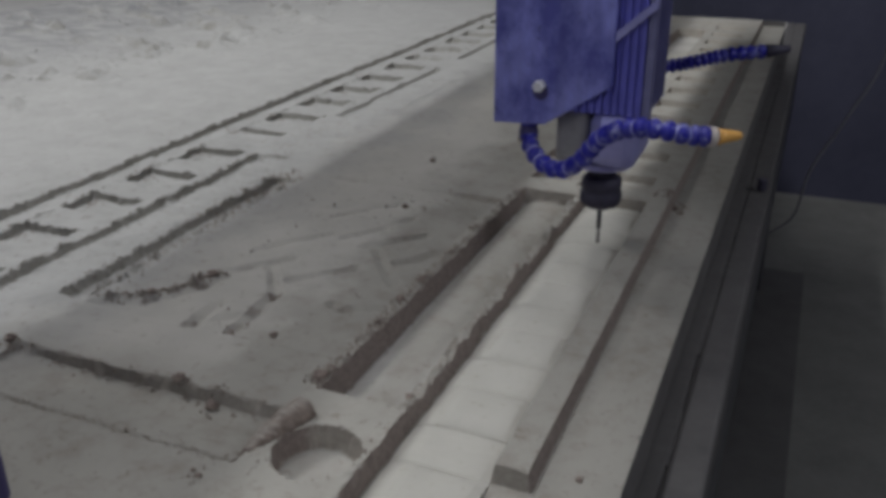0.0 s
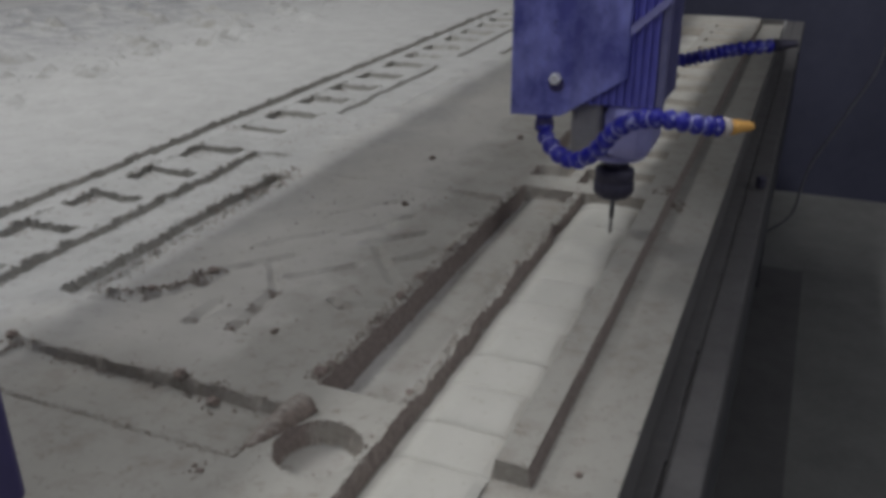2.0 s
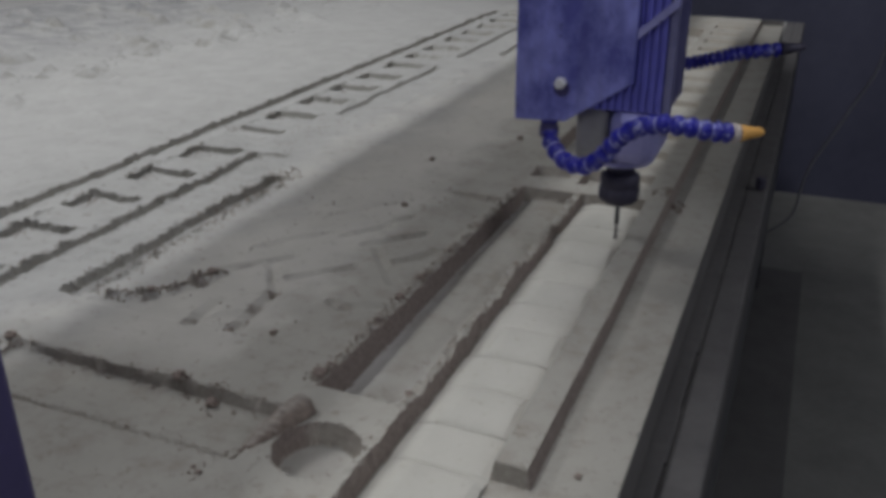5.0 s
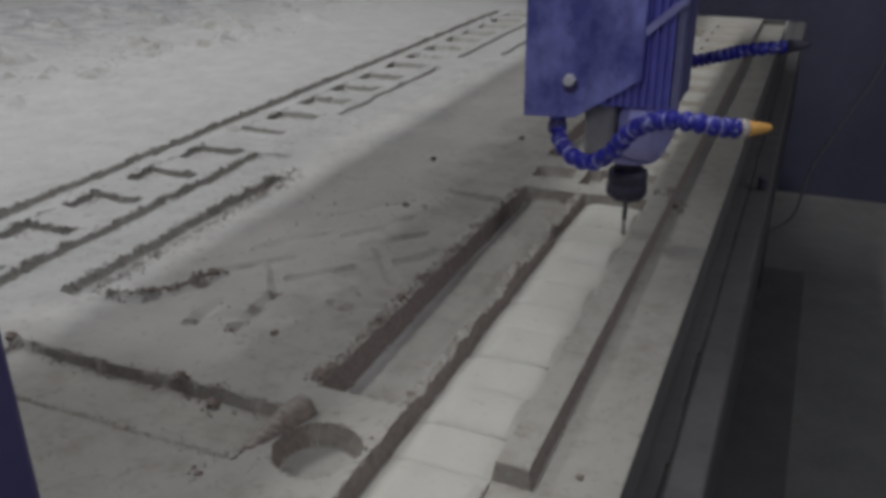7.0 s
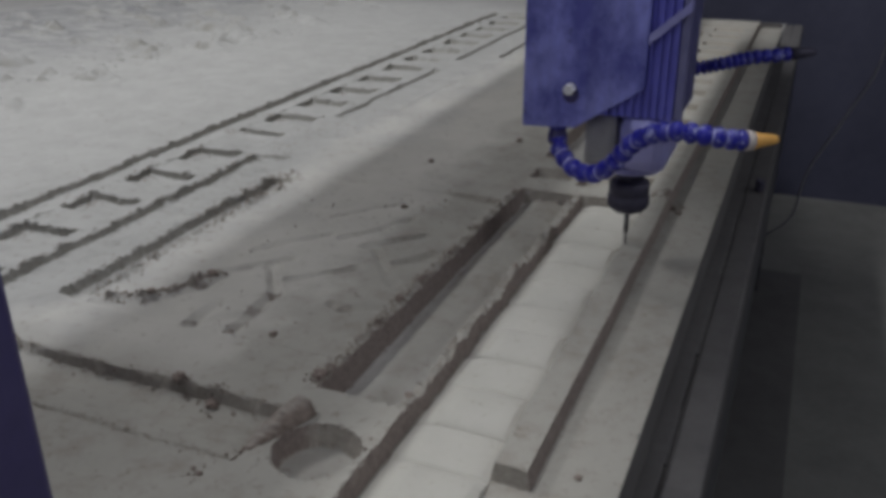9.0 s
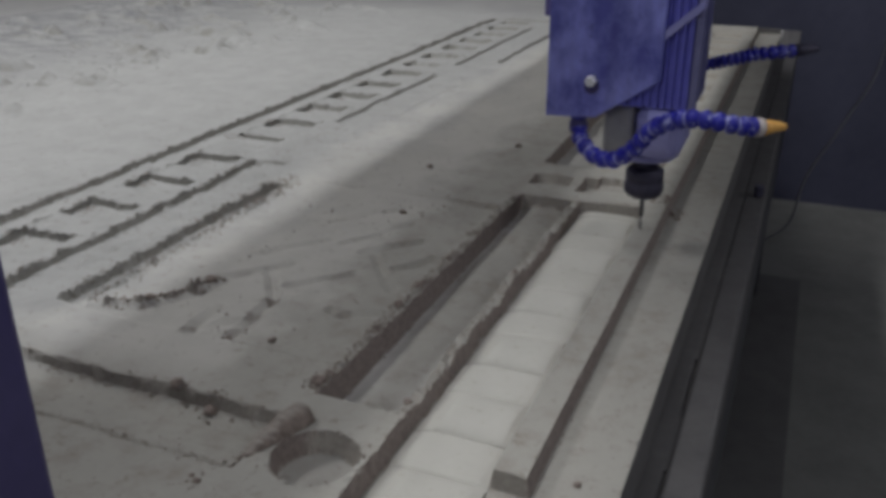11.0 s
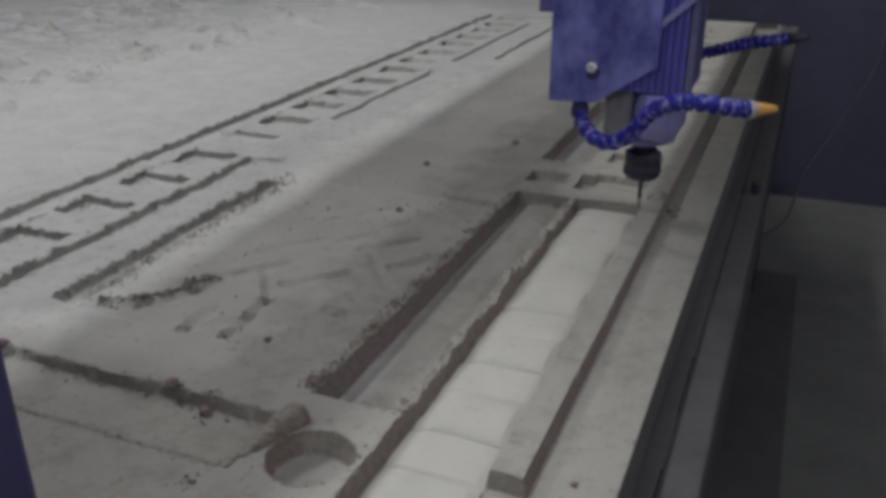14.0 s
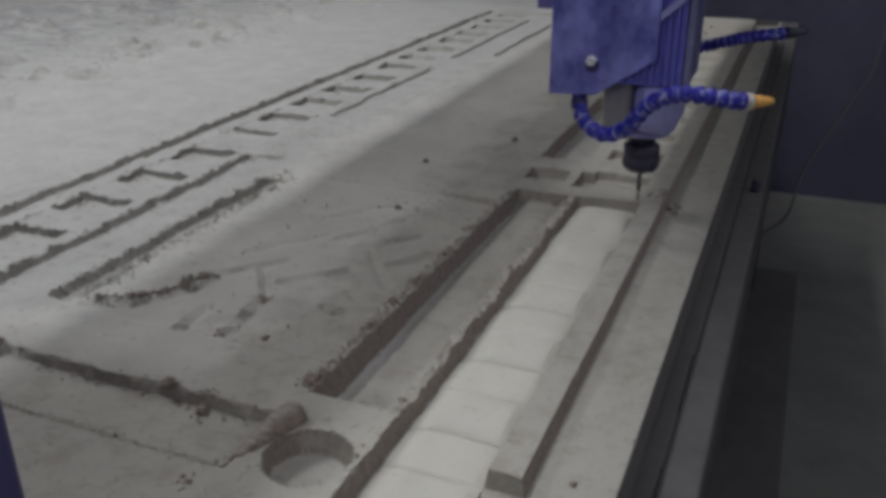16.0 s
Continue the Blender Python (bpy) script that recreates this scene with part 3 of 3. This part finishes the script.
    # carriage that hangs the head on the beam, above the view, enlarged for shade
    add("shading_carriage", box(bmesh.new(), -0.3780, -0.2155, 0.58, 0.795, 0.42, 0.46, 0.004), M_STEEL_DARK, None, "unseen carriage block enlarged to shade the tiles")
    # block added out of view to shade the board beyond the head
    add("shade_block", box(bmesh.new(), -0.250, -0.02, 0.80, 1.75, 0.27, 0.36, 0.006), M_STEEL_DARK, None, "unseen added block that shades the board beyond the head")
    # front hose
    add("hose_fitting", lathe(bmesh.new(), [(0.0062, 0.0885), (0.0078, 0.0895), (0.0078, 0.0970), (0.0068, 0.0980), (0.0068, 0.1060)], 18, (-0.1886, 0.648, 0)), M_NAVY, None, "dark hose fitting under the plate", True)
    way = [(-0.1887, 0.648, 0.105), (-0.1885, 0.648, 0.0950), (-0.1834, 0.640, 0.0838), (-0.1678, 0.628, 0.0750), (-0.1488, 0.615, 0.0778), (-0.1323, 0.605, 0.0925), (-0.1209, 0.595, 0.1085), (-0.1058, 0.585, 0.1205), (-0.0896, 0.578, 0.1260), (-0.0724, 0.577, 0.1262), (-0.0560, 0.582, 0.1235), (-0.0440, 0.589, 0.1218)]
    way = [Vector(p) - HEAD for p in way]
    h, pts = hose("coolant_hose", way, head, "bright blue jointed coolant hose", 0.0070, 21, True)
    end = pts[-1]
    d = (pts[-1] - pts[-3]).normalized()
    part("collar", tube(bmesh.new(), [end, end + d * 0.0045], [0.0072, 0.0066], 16), M_WHITE, h, "pale hose collar", True)
    d2 = (Vector((-0.0249, 0.609, 0.1192)) - HEAD - end).normalized()
    part("nozzle", tube(bmesh.new(), [end + d * 0.004, end + d2 * 0.012, end + d2 * 0.024, end + d2 * 0.027], [0.0062, 0.0050, 0.0034, 0.0026], 16), M_ORANGE, h, "orange tapered nozzle", True)
    # hose on the far side
    way = [(-0.150, 0.845, 0.110), (-0.1138, 0.870, 0.1110), (-0.0894, 0.870, 0.1175), (-0.0651, 0.880, 0.1230), (-0.0290, 0.890, 0.1275)]
    way = [Vector(p) - HEAD for p in way]
    h, pts = hose("coolant_hose", way, head, "bright blue jointed coolant hose", 0.0068, 17, False)
    end = pts[-1]
    d = (pts[-1] - pts[-4]).normalized()
    part("nozzle", tube(bmesh.new(), [end, end + d * 0.008, end + d * 0.022], [0.0065, 0.0055, 0.003], 14), M_BLACK, h, "black tapered nozzle", True)
    add("hose_bracket", box(bmesh.new(), -0.170, -0.140, 0.735, 0.86, 0.10, 0.16, 0.003), M_STEEL_DARK, None, "dark hose bracket")
    return head


def gantry():
    g = tagged(new("gantry"), "dark navy router gantry with a beam and upright", "machine gantry")
    g.location = (-0.35, 0.2, 0.0)

    def add(name, dims, mat, label):
        bm = box(bmesh.new(), *dims, 0.004)
        bmesh.ops.translate(bm, verts=bm.verts[:], vec=Vector((0.35, -0.2, 0)))
        part(name, bm, mat, g, label)
    # unseen beam, its height chosen to soften the panel's shadow edge
    add("beam", (-0.664, -0.584, 0.16, 2.29, 0.90, 1.00), M_STEEL_DARK, "dark gantry beam out of view, placed for its shadow")
    # wide plate added out of view to cast the shadow strip on the panel
    add("shade_blocker", (-0.559, -0.379, 0.12, 2.23, 0.43, 0.46), M_STEEL_DARK, "unseen added blocker that shades the middle panel")
    add("upright", (-0.664, -0.3140, 0.16, 0.231, 0.006, 0.91), M_NAVY, "navy painted upright plate")
    add("upright", (-0.664, -0.345, 2.22, 2.29, -0.049, 0.91), M_NAVY, "navy painted upright plate")
    return g


HEAD_OB, GANTRY = spindle_head(), gantry()


# ---- cable on the wall side ----
def cable():
    way = spline([(0.1171, 1.6, 0.3), (0.1171, 1.6, 0.0253), (0.0789, 1.6, -0.0921), (0.0321, 1.6, -0.1993), (0.0168, 1.6, -0.2879), (-0.02, 1.6, -0.3297), (-0.045, 1.6, -0.34)], 60)
    c = part("cable", tube(bmesh.new(), way, [0.0023] * len(way), 8), M_CABLE, None, "", True)
    tagged(c, "thin grey cable hanging beside the machine bed", "cable")


cable()


# ---- chips and dust ----
def chips(name, label, spots, seed, mat):
    """Ragged little crumbs, too many to count."""
    rng = random.Random(seed)
    verts, faces = [], []
    for x, y, z, r in spots:
        k = len(verts)
        a = rng.uniform(0, 6.28)
        for dx, dy, dz in ((1, 0, -0.3), (-0.5, 0.9, -0.3), (-0.6, -0.8, -0.3), (0.3, 0.3, 0.75), (-0.3, -0.2, 0.6)):
            s = r * rng.uniform(0.42, 1.0)
            verts.append((x + s * (dx * math.cos(a) - dy * math.sin(a)), y + s * (dx * math.sin(a) + dy * math.cos(a)), z + s * dz))
        faces += [(k, k + 1, k + 3), (k + 1, k + 4, k + 3), (k + 1, k + 2, k + 4), (k + 2, k, k + 4), (k, k + 3, k + 4), (k, k + 2, k + 1)]
    me = bpy.data.meshes.new(name)
    me.from_pydata(verts, [], faces)
    me.materials.append(mat)
    return tagged(new(name, me), label, "wood chips", kind="stuff")


def scatter_chips():
    rng = random.Random(11)
    spots = []

    def line(x0, y0, x1, y1, n, spread, r0, r1):
        for _ in range(n):
            u = rng.random()
            x, y = x0 + (x1 - x0) * u + rng.gauss(0, spread), y0 + (y1 - y0) * u + rng.gauss(0, spread)
            spots.append((x, y, rng.uniform(r0, r1)))

    def heap(x, y, n, spread, r0, r1):
        line(x, y, x, y, n, spread, r0, r1)

    line(-0.2465, 0.39, -0.2450, 0.77, 420, 0.0022, 0.0006, 0.0017)
    line(-0.2500, 0.40, -0.2485, 0.60, 160, 0.0028, 0.0006, 0.0018)
    heap(-0.2485, 0.392, 60, 0.004, 0.0008, 0.0022)
    for y in (0.47, 0.505, 0.54, 0.60, 0.66):
        heap(-0.2480, y, 26, 0.004, 0.0010, 0.0024)
    line(-0.188, 0.33, -0.188, 0.76, 140, 0.0024, 0.0006, 0.0017)
    line(-0.470, 0.43, -0.470, 0.72, 300, 0.006, 0.0006, 0.0020)
    line(-0.482, 0.60, -0.482, 0.735, 160, 0.007, 0.0010, 0.0026)
    line(-0.515, 0.42, -0.515, 0.80, 160, 0.014, 0.0004, 0.0012)
    line(-0.545, 0.78, -0.49, 1.0, 120, 0.02, 0.0006, 0.0018)
    line(-0.40, 0.62, -0.30, 0.72, 40, 0.018, 0.0008, 0.0022)
    line(-0.490, 0.43, -0.490, 0.72, 160, 0.004, 0.0006, 0.0018)
    line(-0.425, 0.445, -0.40, 0.49, 110, 0.004, 0.001, 0.0026)
    line(-0.455, 0.43, -0.425, 0.445, 60, 0.005, 0.001, 0.0022)
    line(-0.47, 0.352, -0.25, 0.352, 70, 0.0025, 0.0006, 0.0020)
    heap(-0.463, 0.352, 22, 0.004, 0.001, 0.0022)
    heap(-0.325, 0.357, 30, 0.004, 0.001, 0.0022)
    heap(-0.298, 0.352, 30, 0.005, 0.001, 0.0022)
    line(-0.668, 0.3, -0.668, 1.85, 480, 0.003, 0.0008, 0.0020)
    line(-0.552, 0.3, -0.552, 0.76, 220, 0.003, 0.0008, 0.0018)
    for k in range(0, 14):
        heap(-0.626, 0.505 + PITCH * k, 34, 0.008, 0.0008, 0.0022)
    line(-0.254, 0.31, -0.25, 0.35, 60, 0.003, 0.0006, 0.0016)
    line(-0.24, 0.303, -0.19, 0.33, 26, 0.003, 0.0005, 0.0012)
    # dense row of chips draws the cove's near edge in place of shading
    line(-0.46, 0.3035, -0.255, 0.3035, 420, 0.0022, 0.0004, 0.0013)
    heap(-0.34, 0.424, 12, 0.006, 0.001, 0.002)
    heap(-0.307, 0.428, 5, 0.002, 0.0018, 0.003)
    line(-0.32, 0.416, -0.254, 0.416, 40, 0.0015, 0.0004, 0.001)
    heap(-0.100, 0.805, 90, 0.008, 0.0008, 0.0030)
    heap(-0.26, 0.285, 14, 0.006, 0.0008, 0.0016)
    heap(-0.0785, 0.372, 4, 0.0012, 0.0012, 0.002)
    line(-0.1235, 0.36, -0.1245, 0.76, 110, 0.0016, 0.0006, 0.0018)
    for k in range(-2, 3):
        line(-0.181, 0.5515 + 0.0826 * k, -0.125, 0.5515 + 0.0826 * k, 26, 0.0009, 0.0004, 0.0011)
        line(-0.181, 0.5135 + 0.0826 * k, -0.125, 0.5135 + 0.0826 * k, 9, 0.0012, 0.0004, 0.0010)
    line(-0.101, 0.36, -0.101, 0.74, 40, 0.0012, 0.0005, 0.0014)
    for _ in range(900):
        spots.append((rng.uniform(-0.68, -0.06), rng.uniform(0.2, 1.5), rng.uniform(0.0003, 0.0011)))
    for _ in range(60):
        spots.append((rng.uniform(-0.48, -0.25), rng.uniform(0.42, 1.3), rng.uniform(0.0008, 0.0022)))
    for _ in range(64):
        cx, cy = rng.uniform(-1.40, -0.95), rng.uniform(0.6, 1.9)
        for _ in range(rng.randint(4, 16)):
            spots.append((cx + rng.gauss(0, 0.024), cy + rng.gauss(0, 0.016), rng.uniform(0.001, 0.0034)))
    xy = np.array([(a, b) for a, b, _ in spots])
    z = relief(xy[:, 0], xy[:, 1])
    placed = [(x, y, float(h) + 0.2 * r, r) for (x, y, r), h in zip(spots, z)]
    chips("wood_chips", "brown wood chips and dust crumbs lying on the board", [p for p in placed if p[0] > -0.80], 5, M_CHIP)
    chips("dust_crumbs", "grey dust crumbs heaped on the dusty board", [p for p in placed if p[0] <= -0.80], 6, M_CRUMB)


scatter_chips()


# ---- uncut sliver beside the round sinking ----
def make_sliver():
    """Dust on what faces up, bare brown fibre on the flanks."""
    n = Nodes("dusty_torn_fibreboard", 0.9)
    geo = n.tree.nodes.new("ShaderNodeNewGeometry")
    sep = n.tree.nodes.new("ShaderNodeSeparateXYZ")
    n.tree.links.new(geo.outputs["Normal"], sep.inputs[0])
    top = n.mix(1.0, n.ramp(sep.outputs["Z"], [(0.70, grey(0.0)), (1.0, grey(0.9))]), n.ramp(n.noise(240, 4, 0.7), [(0.36, grey(0.2)), (0.55, grey(1.0))]), "MULTIPLY")
    brown = n.ramp(n.noise(160, 5, 0.7), [(0.3, (0.12, 0.095, 0.08)), (0.7, (0.29, 0.24, 0.205))])
    n.set("Base Color", n.mix(top, brown, (0.27, 0.25, 0.225)))
    n.bump(n.noise(420, 3), 0.6, 0.001)
    return n.mat


def sliver():
    way = spline([(-0.2485, 0.312, -0.0040), (-0.2462, 0.326, -0.0022), (-0.2425, 0.344, -0.0006), (-0.2388, 0.3600, 0.0)], 60)
    radii = [0.0048 + 0.0044 * min(1, i / 44) for i in range(60)]
    radii[-4:] = [0.0091, 0.0087, 0.0076, 0.0050]
    bm = tube(bmesh.new(), way, radii, 20)
    for v in bm.verts:
        v.co += Vector((0.4, 0.2, 1)) * (0.0014 * noise.noise(v.co * 130) + 0.0013 * noise.noise(v.co * 330 + Vector((3, 1, 0))))
    s = part("wood_sliver", bm, make_sliver(), None, "", True)
    tagged(s, "rounded uncut sliver of fibreboard beside the round hole", "wood sliver")


sliver()


# ---- crumbs that lie apart ----
def wood_crumb(x, y, size, seed, label):
    """One lumpy crumb that rests on the board."""
    bm = bmesh.new()
    bmesh.ops.create_icosphere(bm, subdivisions=3, radius=size)
    off = Vector((seed * 3.7, seed * 1.3, seed))
    for v in bm.verts:
        d = v.co.normalized()
        v.co = d * size * (0.85 + 0.45 * noise.noise(d * 1.6 + off) + 0.35 * noise.noise(d * 4.5 + off))
        v.co.z *= 0.7
    z = float(relief(np.array([x]), np.array([y]))[0])
    c = part("wood_crumb", bm, M_CHIP)
    c.location = (x, y, z + 0.35 * size)
    tagged(c, label, "wood crumb", "loose crumbs on the board")


def wood_crumbs():
    spots = [
        (-0.0795, 0.371, 0.0022, "dark crumb lying on the lowered margin of the board"), (-0.3060, 0.4265, 0.0026, "brown crumb lying alone on the flat panel"),
        (-0.3380, 0.4215, 0.0026, "brown crumb on the flat panel"), (-0.2585, 0.2845, 0.0020, "small crumb in front of the round hole"), (-0.2640, 0.2870, 0.0016, "small crumb in front of the round hole"),
        (-0.4640, 0.3530, 0.0042, "ragged crumb on the lip of the cove"), (-0.3285, 0.3560, 0.0040, "ragged crumb on the lip of the cove"), (-0.3000, 0.3500, 0.0044, "ragged dark crumb at the cove's wall"),
        (-0.2500, 0.3930, 0.0048, "brown crumb clump at the corner of the long trough"), (-0.2470, 0.4020, 0.0034, "brown crumb clump at the corner of the long trough"), (-0.2485, 0.5060, 0.0036, "brown crumb on the trough's edge"),
        (-0.2475, 0.5420, 0.0034, "brown crumb on the trough's edge"), (-0.1895, 0.5950, 0.0032, "reddish crumb on the ragged ridge"), (-0.1900, 0.3960, 0.0030, "pale crumb on the ragged ridge"), (-0.4010, 0.4880, 0.0046, "dark crumb clump on swept dust"),
        (-0.4230, 0.4430, 0.0034, "dark crumb on swept dust"), (-0.3300, 0.6860, 0.0036, "brown crumb on the flat panel"), (-0.2950, 0.9300, 0.0040, "reddish crumb on the flat panel"), (-0.3600, 0.8200, 0.0036, "brown crumb on the flat panel"),
    ]
    for k, (x, y, size, label) in enumerate(spots):
        wood_crumb(x, y, size, k + 1, label)


wood_crumbs()


# ---- what moves ----
# seconds, way of the head along x and y from its rest
HEAD_WAY = [
    (0.0, -0.0106, -0.0007), (0.5, -0.0074, -0.0076), (1.0, -0.0076, 0.0078), (1.5, -0.0069, 0.0198), (2.0, -0.0035, 0.0202),
    (2.5, -0.0034, 0.0070), (3.0, -0.0033, -0.0080), (3.5, 0.0, 0.0), (4.0, -0.0001, 0.0144), (4.4, 0.0008, 0.0210), (4.7, 0.0034, 0.0185),
    (5.2, 0.0036, 0.0040), (5.7, 0.0042, -0.0085), (6.0, 0.0068, -0.0070), (6.5, 0.0070, 0.0052), (7.0, 0.0066, 0.0217), (7.5, 0.0109, 0.0196),
    (8.0, 0.0106, 0.0067), (8.5, 0.0113, -0.0085), (9.0, 0.0144, -0.0010), (9.5, 0.0146, 0.0130), (10.0, 0.0160, 0.0270), (10.5, 0.0175, 0.0410), (11.0, 0.0178, 0.0550),
    (11.5, 0.0175, 0.0685), (12.0, 0.0146, 0.0794), (12.5, 0.0142, 0.0951), (13.0, 0.0138, 0.1095), (13.5, 0.0105, 0.1124), (14.0, 0.0112, 0.0978),
    (14.5, 0.0109, 0.0849), (15.0, 0.0065, 0.0890), (15.5, 0.0070, 0.1000), (16.0, 0.0072, 0.1134),
]


def motions():
    walk(HEAD_OB, [(t, pose(REST.x + SIZE * x, REST.y + SIZE * y, REST.z)) for t, x, y in HEAD_WAY])
    walk(GANTRY, [(t, pose(-0.35 + 1.1 * x, 0.2, 0)) for t, x, y in HEAD_WAY])


motions()
